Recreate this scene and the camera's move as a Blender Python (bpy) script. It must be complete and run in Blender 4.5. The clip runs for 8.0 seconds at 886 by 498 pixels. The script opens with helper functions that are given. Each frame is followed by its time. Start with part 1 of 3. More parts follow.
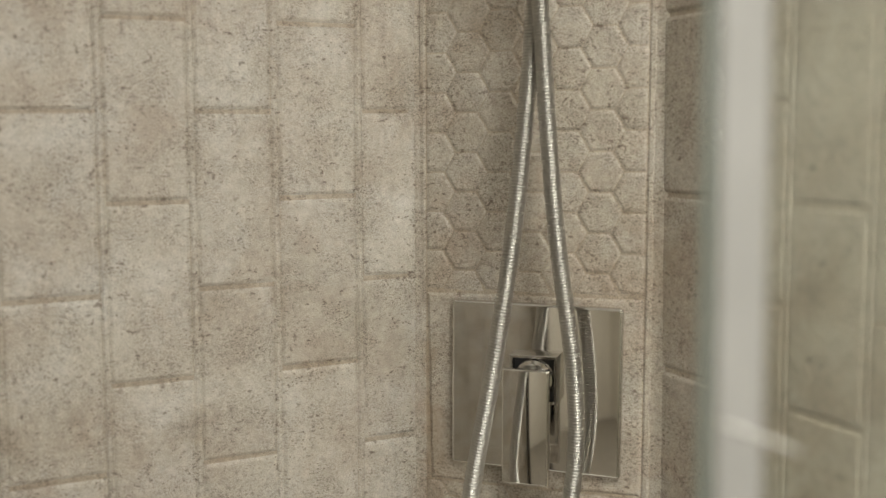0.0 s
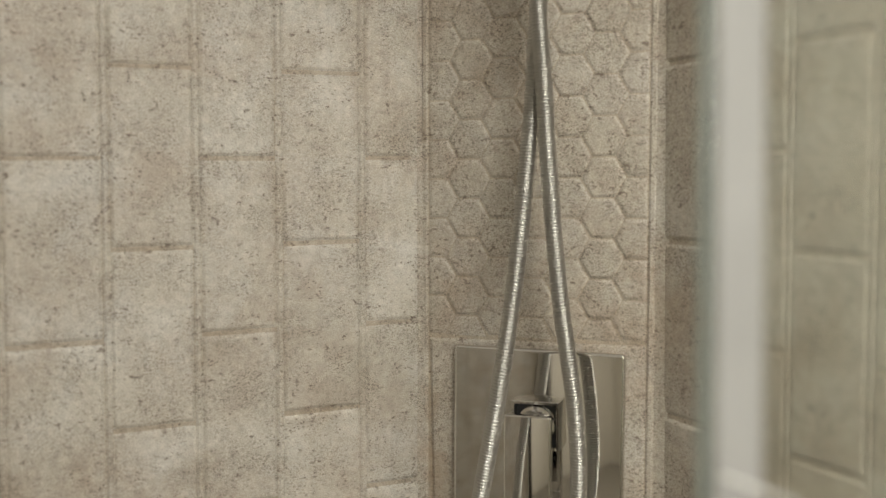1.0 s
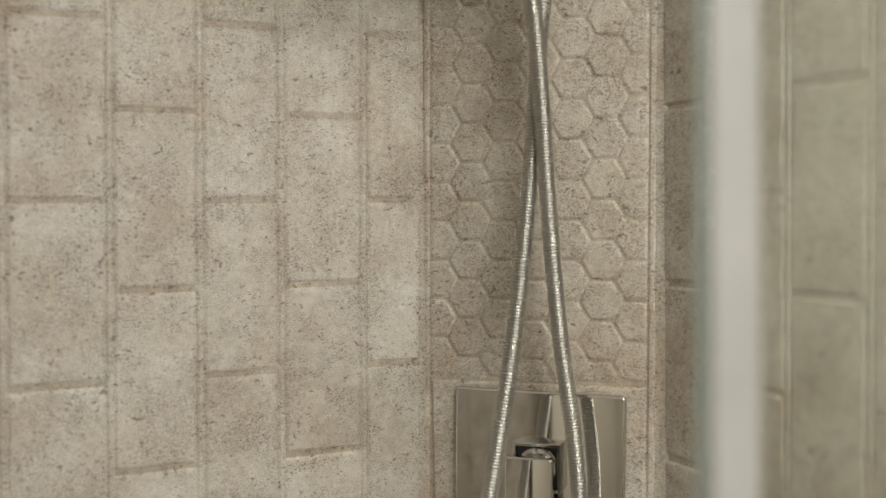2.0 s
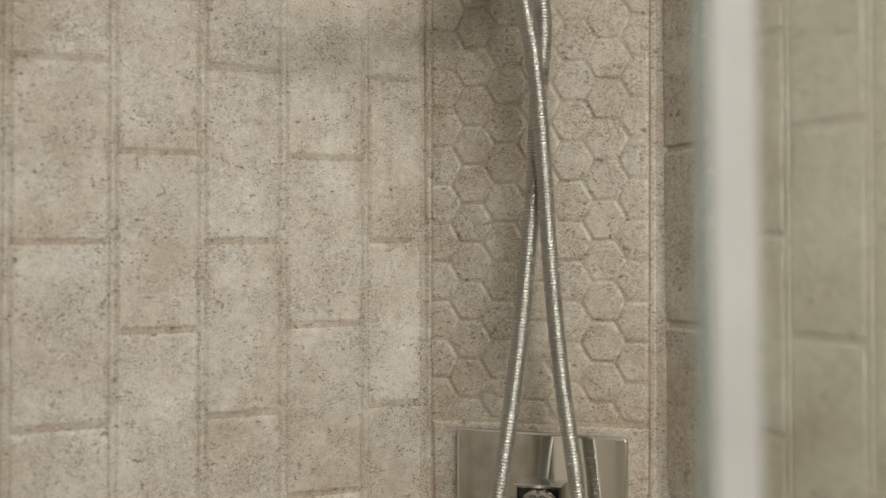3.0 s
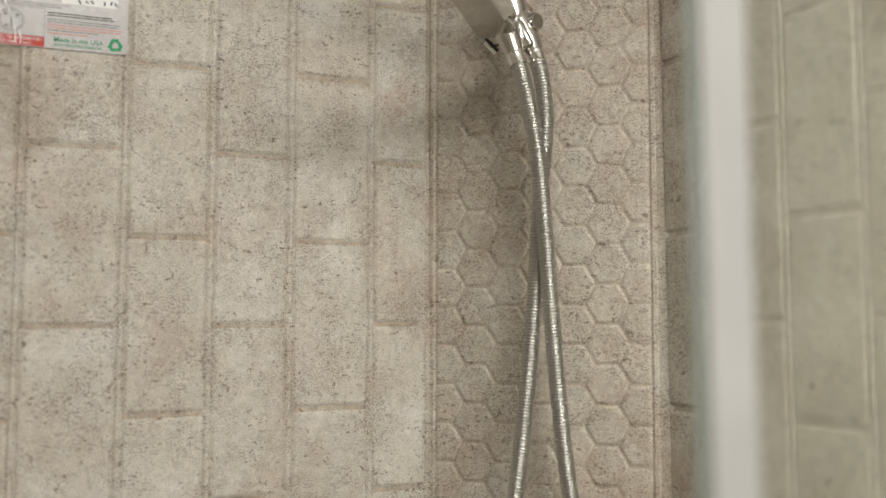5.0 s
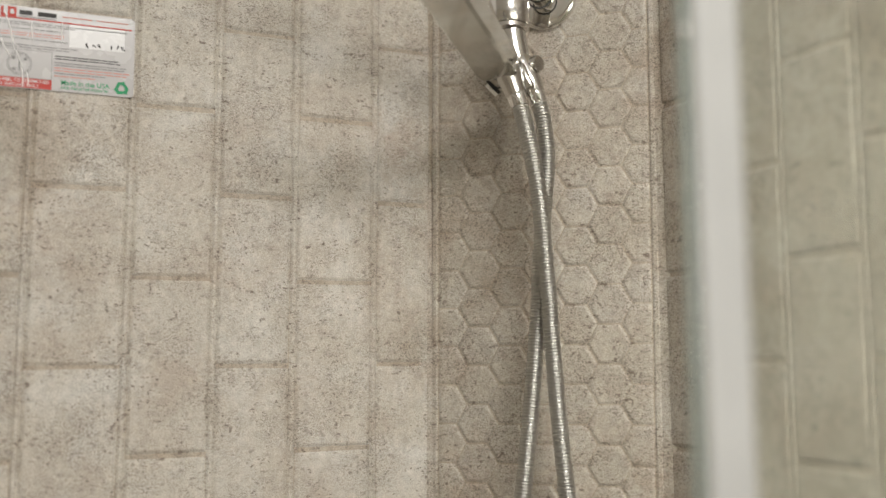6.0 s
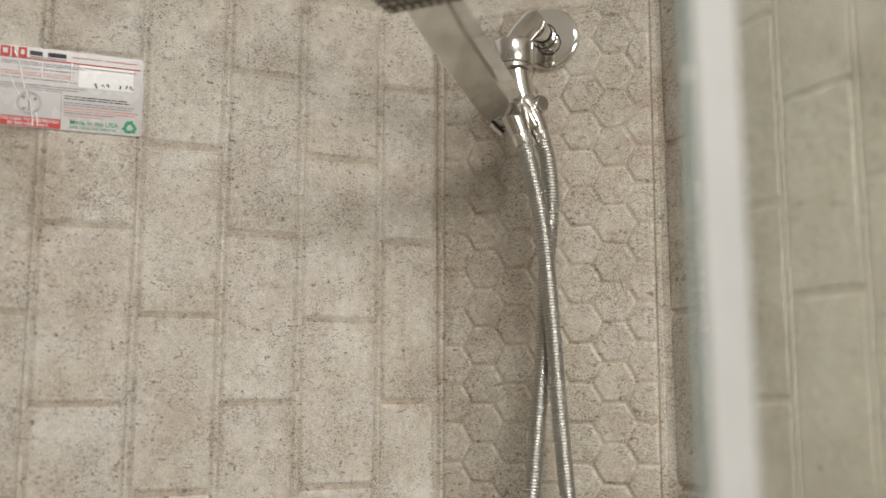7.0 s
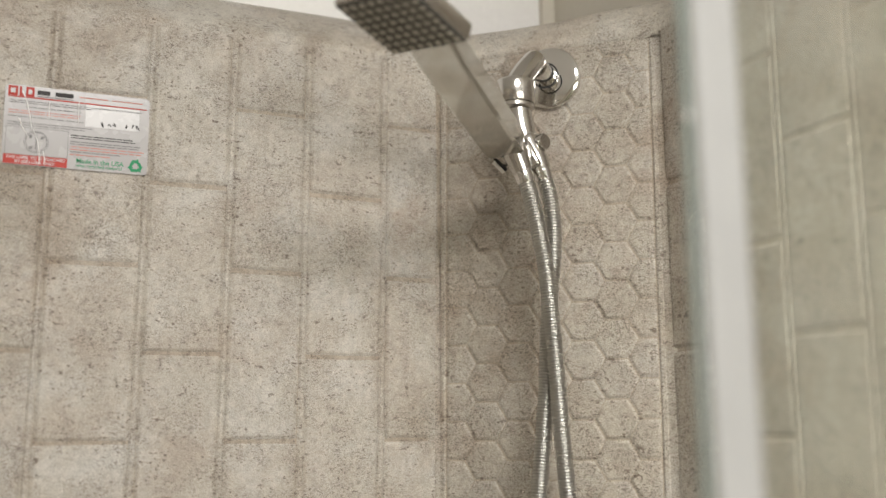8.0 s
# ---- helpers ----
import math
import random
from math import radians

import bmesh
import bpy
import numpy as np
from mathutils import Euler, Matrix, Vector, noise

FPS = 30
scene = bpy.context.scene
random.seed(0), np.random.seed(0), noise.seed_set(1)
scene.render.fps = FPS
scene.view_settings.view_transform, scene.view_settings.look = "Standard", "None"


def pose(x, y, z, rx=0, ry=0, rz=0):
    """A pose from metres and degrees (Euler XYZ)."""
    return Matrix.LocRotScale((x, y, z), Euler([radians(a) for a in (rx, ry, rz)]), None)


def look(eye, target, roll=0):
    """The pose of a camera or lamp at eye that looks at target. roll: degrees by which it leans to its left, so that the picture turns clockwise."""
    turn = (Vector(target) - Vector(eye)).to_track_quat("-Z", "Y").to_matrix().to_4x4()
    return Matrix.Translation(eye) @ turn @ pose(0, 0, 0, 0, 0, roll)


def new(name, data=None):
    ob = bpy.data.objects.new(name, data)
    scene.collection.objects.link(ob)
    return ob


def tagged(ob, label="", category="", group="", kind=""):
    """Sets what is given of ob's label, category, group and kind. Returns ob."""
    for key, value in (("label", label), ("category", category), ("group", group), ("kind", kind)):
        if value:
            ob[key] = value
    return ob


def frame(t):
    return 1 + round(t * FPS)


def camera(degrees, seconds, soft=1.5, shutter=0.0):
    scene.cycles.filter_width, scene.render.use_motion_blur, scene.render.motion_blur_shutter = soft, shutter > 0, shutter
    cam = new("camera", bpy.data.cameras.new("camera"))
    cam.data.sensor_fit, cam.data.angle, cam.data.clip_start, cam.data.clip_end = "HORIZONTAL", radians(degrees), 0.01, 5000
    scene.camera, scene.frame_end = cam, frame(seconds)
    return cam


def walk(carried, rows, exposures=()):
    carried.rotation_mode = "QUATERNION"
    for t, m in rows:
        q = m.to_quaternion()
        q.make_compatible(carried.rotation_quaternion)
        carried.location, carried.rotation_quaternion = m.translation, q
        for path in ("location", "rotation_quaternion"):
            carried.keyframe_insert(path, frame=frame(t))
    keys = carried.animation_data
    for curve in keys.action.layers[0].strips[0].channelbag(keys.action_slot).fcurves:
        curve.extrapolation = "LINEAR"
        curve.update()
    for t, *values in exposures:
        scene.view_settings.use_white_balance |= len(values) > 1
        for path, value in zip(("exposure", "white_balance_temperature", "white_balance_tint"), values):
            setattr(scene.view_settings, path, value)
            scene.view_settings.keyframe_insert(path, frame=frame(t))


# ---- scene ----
cam = camera(46.1, 8.0)
PATH = [
    (0, (-0.431, -1.009, 1.47), (0.393, 0.801, 1.261), -0.7),
    (0.5, (-0.43, -1.013, 1.473), (0.389, 0.804, 1.3), -0.6),
    (1, (-0.431, -1.014, 1.476), (0.389, 0.805, 1.344), -0.6),
    (1.5, (-0.432, -1.018, 1.477), (0.387, 0.804, 1.385), -0.6),
    (3, (-0.436, -1.024, 1.485), (0.384, 0.8, 1.496), -0.6),
    (3.5, (-0.437, -1.026, 1.486), (0.382, 0.798, 1.536), -0.6),
    (4, (-0.438, -1.029, 1.488), (0.379, 0.794, 1.575), -0.6),
    (4.5, (-0.439, -1.032, 1.49), (0.374, 0.791, 1.612), -0.6),
    (6, (-0.438, -1.042, 1.498), (0.358, 0.779, 1.72), -0.6),
    (6.5, (-0.439, -1.044, 1.499), (0.352, 0.775, 1.754), -0.6),
    (7, (-0.44, -1.046, 1.5), (0.345, 0.77, 1.79), -0.5),
    (7.5, (-0.442, -1.048, 1.5), (0.338, 0.765, 1.823), -0.5),
    (8, (-0.445, -1.05, 1.501), (0.336, 0.756, 1.858), -0.6),
]
walk(cam, [(t, look(eye, target, roll)) for t, eye, target, roll in PATH],
     [(0, -0.22, 6640, 9.5), (4, -0.10, 6500, 10.5), (8, 0.0, 6380, 12.5)])

# the lens stands open wide: the tiled corner is sharp, the glass close by is soft
cam.data.dof.use_dof = True
cam.data.dof.focus_distance = 1.09
cam.data.dof.aperture_fstop = 2.3

# ---- world and lamps ----
world = bpy.data.worlds.new("room_air")
scene.world = world
world.use_nodes = True
world.node_tree.nodes["Background"].inputs[0].default_value = (1.0, 0.93, 0.84, 1)
world.node_tree.nodes["Background"].inputs[1].default_value = 0.05


def lamp(name, eye, target, size, watts, colour):
    data = bpy.data.lights.new(name, "AREA")
    data.shape, data.size, data.energy, data.color = "DISK", size, watts, colour
    ob = new(name, data)
    ob.matrix_world = look(eye, target)
    return tagged(ob, "unseen warm white area lamp lighting the room", "lamp")


lamp("ceiling_lamp", (-0.30, -1.47, 2.43), (-0.30, -1.46, 0), 0.58, 26, (1.0, 0.975, 0.93))
# added fill light, wide and soft, with no known fitting behind it
fill = lamp("fill_lamp", (-0.06, -2.74, 1.76), (-0.30, 0, 1.55), 2.10, 33, (1.0, 0.975, 0.93))
fill.data.shape, fill.data.size_y = "RECTANGLE", 0.60


# ---- materials ----
def material(name):
    m = bpy.data.materials.new(name)
    m.use_nodes = True
    return m, m.node_tree.nodes, m.node_tree.links, m.node_tree.nodes["Principled BSDF"]


def node(nodes, kind, **values):
    n = nodes.new(kind)
    for k, v in values.items():
        n.inputs[k.replace("_", " ")].default_value = v
    return n


def ramp(nodes, links, source, stops):
    r = nodes.new("ShaderNodeValToRGB")
    e = r.color_ramp.elements
    while len(e) < len(stops):
        e.new(0.5)
    for k, (at, c) in zip(e, stops):
        k.position = at
        k.color = (c, c, c, 1) if isinstance(c, (int, float)) else (*c, 1)
    links.new(source, r.inputs[0])
    return r.outputs[0]


def mixed(nodes, links, how, factor, a, b):
    x = nodes.new("ShaderNodeMix")
    x.data_type, x.blend_type = "RGBA", how
    for slot, v in ((0, factor), (6, a), (7, b)):
        if isinstance(v, (int, float)):
            x.inputs[slot].default_value = v
        elif isinstance(v, tuple):
            x.inputs[slot].default_value = (*v, 1)
        else:
            links.new(v, x.inputs[slot])
    return x.outputs[2]


# stains and smears on the moulded wall, some with painted shade: x, z, half width, half height, turn, strength, colour
STAINS_AND_SHADE = [
    # first three: wall dirt plus the hand shower's cast shade, painted as colour
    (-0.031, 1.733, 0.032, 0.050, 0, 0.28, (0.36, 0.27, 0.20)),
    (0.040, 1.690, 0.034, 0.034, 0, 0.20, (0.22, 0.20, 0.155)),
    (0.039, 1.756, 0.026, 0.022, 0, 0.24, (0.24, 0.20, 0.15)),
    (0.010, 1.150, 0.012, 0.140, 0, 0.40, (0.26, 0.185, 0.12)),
    (0.165, 1.335, 0.040, 0.060, 0, 0.28, (0.27, 0.20, 0.135)),
]


def stone(name, base, warm, pale, speckle=0.06):
    """Moulded stone-look resin: beige with brown and pale clouds, dark pits in swarms and a sandy grain."""
    m, nodes, links, p = material(name)
    place = nodes.new("ShaderNodeNewGeometry").outputs["Position"]

    flat = nodes.new("ShaderNodeVectorMath")
    flat.operation = "MULTIPLY"
    flat.inputs[1].default_value = (0.75, 0.75, 1.25)
    links.new(place, flat.inputs[0])

    def cloud(scale, detail, rough=0.55, twist=0.0, source=None):
        n = node(nodes, "ShaderNodeTexNoise", Scale=scale, Detail=detail, Roughness=rough, Distortion=twist)
        links.new(source or place, n.inputs["Vector"])
        return n.outputs[0]

    c = mixed(nodes, links, "MIX", ramp(nodes, links, cloud(9.0, 5, 0.65, 0.3), [(0.42, 0.0), (0.64, 1.0)]), base, warm)
    c = mixed(nodes, links, "MIX", ramp(nodes, links, cloud(13.0, 5, 0.65, 0.3), [(0.47, 0.0), (0.72, 1.0)]), c, pale)
    mottle = ramp(nodes, links, cloud(120.0, 3, 0.6), [(0.3, 0.86), (0.7, 1.10)])
    c = mixed(nodes, links, "MULTIPLY", 1.0, c, mottle)
    grain = cloud(900.0, 2, 0.6)
    c = mixed(nodes, links, "MULTIPLY", 1.0, c, ramp(nodes, links, grain, [(0.3, 0.68), (0.7, 1.20)]))
    swarm = ramp(nodes, links, cloud(24.0, 4, 0.65, 0.4), [(0.41 - 0.3 * (speckle - 0.06), speckle), (0.62 - 0.3 * (speckle - 0.06), 1.0)])
    pits = ramp(nodes, links, cloud(380.0, 3, 0.65, 0.0, flat.outputs[0]), [(0.555, 0.0), (0.625, 1.0)])
    large = ramp(nodes, links, cloud(170.0, 3, 0.6, 0.0, flat.outputs[0]), [(0.585, 0.0), (0.63, 1.0)])
    large = mixed(nodes, links, "MULTIPLY", 1.0, large, ramp(nodes, links, cloud(38.0, 3, 0.6, 0.5), [(0.46, 0.10), (0.62, 1.0)]))
    fine = ramp(nodes, links, cloud(760.0, 2, 0.6), [(0.55, 0.0), (0.63, 0.9)])
    pits = mixed(nodes, links, "LIGHTEN", 1.0, pits, fine)
    spots = mixed(nodes, links, "MULTIPLY", 1.0, pits, swarm)
    spots = mixed(nodes, links, "LIGHTEN", 1.0, spots, large)
    bend = node(nodes, "ShaderNodeTexNoise", Scale=210.0, Detail=2.0)
    links.new(place, bend.inputs["Vector"])
    bent = nodes.new("ShaderNodeVectorMath")
    bent.operation = "MULTIPLY_ADD"
    links.new(bend.outputs["Color"], bent.inputs[0])
    bent.inputs[1].default_value = (0.005, 0.005, 0.005)
    links.new(flat.outputs[0], bent.inputs[2])
    for scale, reach, share in ((190.0, 0.30, 0.62), (330.0, 0.34, 0.50)):
        cells = node(nodes, "ShaderNodeTexVoronoi", Scale=scale)
        links.new(bent.outputs[0], cells.inputs["Vector"])
        hole = ramp(nodes, links, cells.outputs["Distance"], [(reach * 0.75, 1.0), (reach, 0.0)])
        chosen = ramp(nodes, links, cells.outputs["Color"], [(share, 0.0), (share + 0.05, 1.0)])
        hole = mixed(nodes, links, "MULTIPLY", 1.0, hole, chosen)
        crowd = ramp(nodes, links, cloud(scale * 0.11, 4, 0.65, 0.5), [(0.47, 0.05), (0.60, 1.0)])
        spots = mixed(nodes, links, "LIGHTEN", 1.0, spots, mixed(nodes, links, "MULTIPLY", 1.0, hole, crowd))
    c = mixed(nodes, links, "MIX", mixed(nodes, links, "MULTIPLY", 1.0, spots, (0.84, 0.84, 0.84)), c, (0.120, 0.088, 0.066))
    c = mixed(nodes, links, "MULTIPLY", 1.0, c, ramp(nodes, links, cloud(5.5, 5, 0.7, 0.5), [(0.52, (1.0, 1.0, 1.0)), (0.72, (0.74, 0.70, 0.65))]))
    rag = cloud(30.0, 5, 0.65, 0.3)
    # dirt and the hand shower's painted shade, mixed into the base colour
    for x, z, wide, high, turn, strength, colour in STAINS_AND_SHADE:
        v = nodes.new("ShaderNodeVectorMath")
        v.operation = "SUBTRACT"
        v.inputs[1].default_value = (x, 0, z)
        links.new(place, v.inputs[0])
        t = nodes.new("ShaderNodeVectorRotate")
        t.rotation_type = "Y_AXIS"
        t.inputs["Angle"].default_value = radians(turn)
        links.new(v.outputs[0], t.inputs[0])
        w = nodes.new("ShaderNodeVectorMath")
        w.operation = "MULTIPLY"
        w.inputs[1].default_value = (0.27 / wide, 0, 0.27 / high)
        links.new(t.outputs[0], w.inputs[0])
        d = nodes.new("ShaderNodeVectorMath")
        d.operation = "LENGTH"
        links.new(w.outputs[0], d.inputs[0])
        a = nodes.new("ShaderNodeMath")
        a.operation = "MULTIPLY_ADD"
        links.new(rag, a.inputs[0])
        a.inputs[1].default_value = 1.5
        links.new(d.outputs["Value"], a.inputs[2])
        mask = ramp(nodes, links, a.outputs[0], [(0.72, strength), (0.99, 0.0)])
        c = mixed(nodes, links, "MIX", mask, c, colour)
    tint = nodes.new("ShaderNodeObjectInfo").outputs["Random"]
    c = mixed(nodes, links, "MULTIPLY", 1.0, c, ramp(nodes, links, tint, [(0.0, (0.96, 0.955, 0.945)), (1.0, (1.02, 1.02, 1.01))]))
    links.new(c, p.inputs["Base Color"])
    links.new(ramp(nodes, links, cloud(60.0, 3), [(0.3, 0.34), (0.7, 0.54)]), p.inputs["Roughness"])
    p.inputs["Specular IOR Level"].default_value = 0.45
    b1 = node(nodes, "ShaderNodeBump", Strength=0.45, Distance=0.0012)
    links.new(mixed(nodes, links, "SUBTRACT", 1.0, ramp(nodes, links, grain, [(0.2, 0.0), (0.8, 0.45)]), spots), b1.inputs["Height"])
    b2 = node(nodes, "ShaderNodeBump", Strength=0.35, Distance=0.004)
    links.new(cloud(45.0, 4, 0.6, 0.3), b2.inputs["Height"])
    links.new(b1.outputs[0], b2.inputs["Normal"])
    links.new(b2.outputs[0], p.inputs["Normal"])
    return m


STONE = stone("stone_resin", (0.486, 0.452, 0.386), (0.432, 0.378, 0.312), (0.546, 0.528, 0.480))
# same resin, browner, denser pits; its darker tone paints in the panel's weaker light
SHADED_BROWN_STONE = stone("stone_resin_shaded_brown", (0.448, 0.408, 0.340), (0.408, 0.343, 0.275), (0.505, 0.477, 0.420), 0.24)
JOINT = stone("stone_joint", (0.41, 0.355, 0.28), (0.35, 0.285, 0.215), (0.46, 0.41, 0.335))


def plain(name, colour, rough, metal=0.0, grain=0.0, scale=60.0, relief=0.0):
    """A paint, plastic or metal with faint cloudy wear in its gloss and tone."""
    m, nodes, links, p = material(name)
    place = nodes.new("ShaderNodeNewGeometry").outputs["Position"]
    n = node(nodes, "ShaderNodeTexNoise", Scale=scale, Detail=4.0)
    links.new(place, n.inputs["Vector"])
    c = mixed(nodes, links, "MULTIPLY", 1.0, colour, ramp(nodes, links, n.outputs[0], [(0.3, 1.0 - grain), (0.7, 1.0)]))
    links.new(c, p.inputs["Base Color"])
    links.new(ramp(nodes, links, n.outputs[0], [(0.3, rough), (0.7, rough * 1.35 + 0.01)]), p.inputs["Roughness"])
    p.inputs["Metallic"].default_value = metal
    if relief:
        b = node(nodes, "ShaderNodeBump", Strength=0.4, Distance=relief)
        links.new(n.outputs[0], b.inputs["Height"])
        links.new(b.outputs[0], p.inputs["Normal"])
    return m


CHROME = plain("chrome", (0.76, 0.75, 0.73), 0.05, 1.0, 0.04, 25.0)
GRIP = plain("grip_chrome", (0.74, 0.74, 0.72), 0.09, 1.0, 0.10, 30.0, 0.0006)
BRUSHED = plain("satin_chrome", (0.60, 0.58, 0.55), 0.13, 1.0, 0.06, 40.0)
DULL = plain("dull_chrome", (0.50, 0.49, 0.46), 0.5, 1.0, 0.06, 40.0)
STEEL = plain("hose_steel", (0.50, 0.49, 0.46), 0.32, 1.0, 0.10, 300.0)
RUBBER = plain("black_rubber", (0.02, 0.02, 0.02), 0.5)
NOZZLE_FACE = plain("dark_nozzle_face", (0.075, 0.068, 0.058), 0.5, 0.0, 0.2)
JAMB = plain("dark_bronze", (0.045, 0.038, 0.03), 0.35, 0.6, 0.1)
NOZZLE = plain("nozzle_silicone", (0.36, 0.335, 0.275), 0.75)
DRYWALL = plain("white_wall_paint", (0.84, 0.83, 0.80), 0.6, 0.0, 0.05, 180.0, 0.001)
BEIGE = plain("beige_wall_paint", (0.62, 0.58, 0.49), 0.6, 0.0, 0.05, 180.0, 0.001)
CEILING = plain("ceiling_paint", (0.80, 0.79, 0.76), 0.7, 0.0, 0.04, 120.0, 0.001)
FLOOR = plain("floor_vinyl", (0.30, 0.27, 0.22), 0.45, 0.0, 0.25, 12.0)
PAN = plain("shower_pan_resin", (0.70, 0.68, 0.63), 0.35, 0.0, 0.06, 20.0)
PAPER = plain("label_film", (0.345, 0.332, 0.315), 0.22, 0.0, 0.03, 50.0)
INK_RED = plain("red_ink", (0.42, 0.035, 0.022), 0.5, 0.0, 0.08)
INK_GREEN = plain("green_ink", (0.006, 0.24, 0.09), 0.5, 0.0, 0.08)
INK_DARK = plain("dark_ink", (0.02, 0.018, 0.016), 0.55)
INK_GREY = plain("grey_ink", (0.15, 0.145, 0.14), 0.5)
INK_PINK = plain("faded_red_ink", (0.45, 0.16, 0.12), 0.5)
EDGE = plain("ground_glass_edge", (0.36, 0.43, 0.40), 0.35)
# white of the warning print and of the glare painted on the label
WHITE_GLARE_PRINT = plain("white_glare_print", (0.53, 0.525, 0.51), 0.22)


def glass_material():
    """Clear glass with a breath of soap film."""
    m, nodes, links, p = material("door_glass")
    p.inputs["Base Color"].default_value = (0.775, 0.795, 0.725, 1)
    p.inputs["Roughness"].default_value = 0.024
    p.inputs["IOR"].default_value = 1.5
    p.inputs["Transmission Weight"].default_value = 1.0
    film = node(nodes, "ShaderNodeBsdfDiffuse", Color=(0.60, 0.60, 0.52, 1))
    place = nodes.new("ShaderNodeNewGeometry").outputs["Position"]
    n = node(nodes, "ShaderNodeTexNoise", Scale=18.0, Detail=4.0)
    links.new(place, n.inputs["Vector"])
    x = nodes.new("ShaderNodeMixShader")
    links.new(ramp(nodes, links, n.outputs[0], [(0.3, 0.03), (0.75, 0.09)]), x.inputs[0])
    links.new(p.outputs[0], x.inputs[1])
    links.new(film.outputs[0], x.inputs[2])
    links.new(x.outputs[0], nodes["Material Output"].inputs[0])
    return m


def seal_material():
    """Milky vinyl that lets a part of the light straight through."""
    m, nodes, links, p = material("milky_vinyl")
    place = nodes.new("ShaderNodeNewGeometry").outputs["Position"]
    n = node(nodes, "ShaderNodeTexNoise", Scale=14.0, Detail=3.0)
    links.new(place, n.inputs["Vector"])
    links.new(ramp(nodes, links, n.outputs[0], [(0.3, (0.415, 0.412, 0.402)), (0.7, (0.480, 0.477, 0.466))]), p.inputs["Base Color"])
    p.inputs["Roughness"].default_value = 0.35
    clear = node(nodes, "ShaderNodeBsdfTransparent", Color=(0.9, 0.94, 0.9, 1))
    x = nodes.new("ShaderNodeMixShader")
    x.inputs[0].default_value = 0.62
    links.new(clear.outputs[0], x.inputs[1])
    links.new(p.outputs[0], x.inputs[2])
    links.new(x.outputs[0], nodes["Material Output"].inputs[0])
    return m


SEAL = seal_material()
GLASS = glass_material()


# ---- builders ----
def link_mesh(name, verts, faces, mat, parent=None, label="", smooth=False):
    me = bpy.data.meshes.new(name)
    me.from_pydata([tuple(v) for v in verts], [], faces)
    me.materials.append(mat)
    if smooth:
        me.shade_smooth()
    ob = new(name, me)
    if parent is not None:
        ob.parent = parent
    if label:
        tagged(ob, label)
    return ob


def part(name, bm, mat, parent=None, label="", smooth=False):
    """One bmesh as one mesh object under its thing."""
    bmesh.ops.recalc_face_normals(bm, faces=bm.faces)
    me = bpy.data.meshes.new(name)
    bm.to_mesh(me)
    bm.free()
    me.materials.append(mat)
    if smooth:
        me.shade_smooth()
        me.set_sharp_from_angle(angle=radians(35))
    ob = new(name, me)
    if parent is not None:
        ob.parent = parent
    if label:
        tagged(ob, label)
    return ob


def block(size, m=None, bevel=0.0, segments=2):
    bm = bmesh.new()
    bmesh.ops.create_cube(bm, size=1.0)
    bmesh.ops.scale(bm, vec=size, verts=bm.verts)
    if bevel:
        bmesh.ops.bevel(bm, geom=bm.edges, offset=bevel, segments=segments, affect="EDGES", profile=0.5)
    if m is not None:
        bm.transform(m)
    return bm


def span(a, b, m=None, bevel=0.0):
    """A box between two corners."""
    a, b = Vector(a), Vector(b)
    bm = block(b - a, Matrix.Translation((a + b) / 2), bevel)
    if m is not None:
        bm.transform(m)
    return bm


def lathe(profile, m=None, steps=40):
    """Turns (radius, height) rows about the z axis."""
    bm = bmesh.new()
    rings = []
    for r, h in profile:
        if r < 1e-6:
            rings.append([bm.verts.new((0, 0, h))])
        else:
            rings.append([bm.verts.new((r * math.cos(k * math.tau / steps), r * math.sin(k * math.tau / steps), h)) for k in range(steps)])
    for a, b in zip(rings, rings[1:]):
        for k in range(steps):
            q = [a[k % len(a)], a[(k + 1) % len(a)], b[(k + 1) % len(b)], b[k % len(b)]]
            q = list(dict.fromkeys(q))
            if len(q) > 2:
                bm.faces.new(q)
    if m is not None:
        bm.transform(m)
    return bm


def smooth_line(points, count):
    """A smooth line through points, at even steps of its length."""
    pts = [Vector(p) for p in points]
    pts = [2 * pts[0] - pts[1]] + pts + [2 * pts[-1] - pts[-2]]
    fine = []
    for k in range(1, len(pts) - 2):
        a, b, c, d = pts[k - 1:k + 3]
        for j in range(40):
            t = j / 40
            fine.append(0.5 * (2 * b + (c - a) * t + (2 * a - 5 * b + 4 * c - d) * t * t + (3 * b - a - 3 * c + d) * t ** 3))
    fine.append(pts[-2])
    lengths = [0.0]
    for a, b in zip(fine, fine[1:]):
        lengths.append(lengths[-1] + (b - a).length)
    out, k = [], 0
    for j in range(count):
        goal = lengths[-1] * j / (count - 1)
        while k < len(fine) - 2 and lengths[k + 1] < goal:
            k += 1
        f = (goal - lengths[k]) / max(lengths[k + 1] - lengths[k], 1e-9)
        out.append(fine[k].lerp(fine[k + 1], f))
    return out, lengths[-1]


def tube(line, radii, steps=16):
    """A round tube along a line of points, with a radius for each."""
    bm = bmesh.new()
    rings, side = [], None
    for k, p in enumerate(line):
        way = (line[min(k + 1, len(line) - 1)] - line[max(k - 1, 0)]).normalized()
        side = way.orthogonal().normalized() if side is None else (side - way * side.dot(way)).normalized()
        up = way.cross(side)
        rings.append([bm.verts.new(p + radii[k] * (math.cos(a) * side + math.sin(a) * up)) for a in (math.tau * j / steps for j in range(steps))])
    for a, b in zip(rings, rings[1:]):
        for j in range(steps):
            bm.faces.new((a[j], a[(j + 1) % steps], b[(j + 1) % steps], b[j]))
    bm.faces.new(rings[0][::-1])
    bm.faces.new(rings[-1])
    return bm


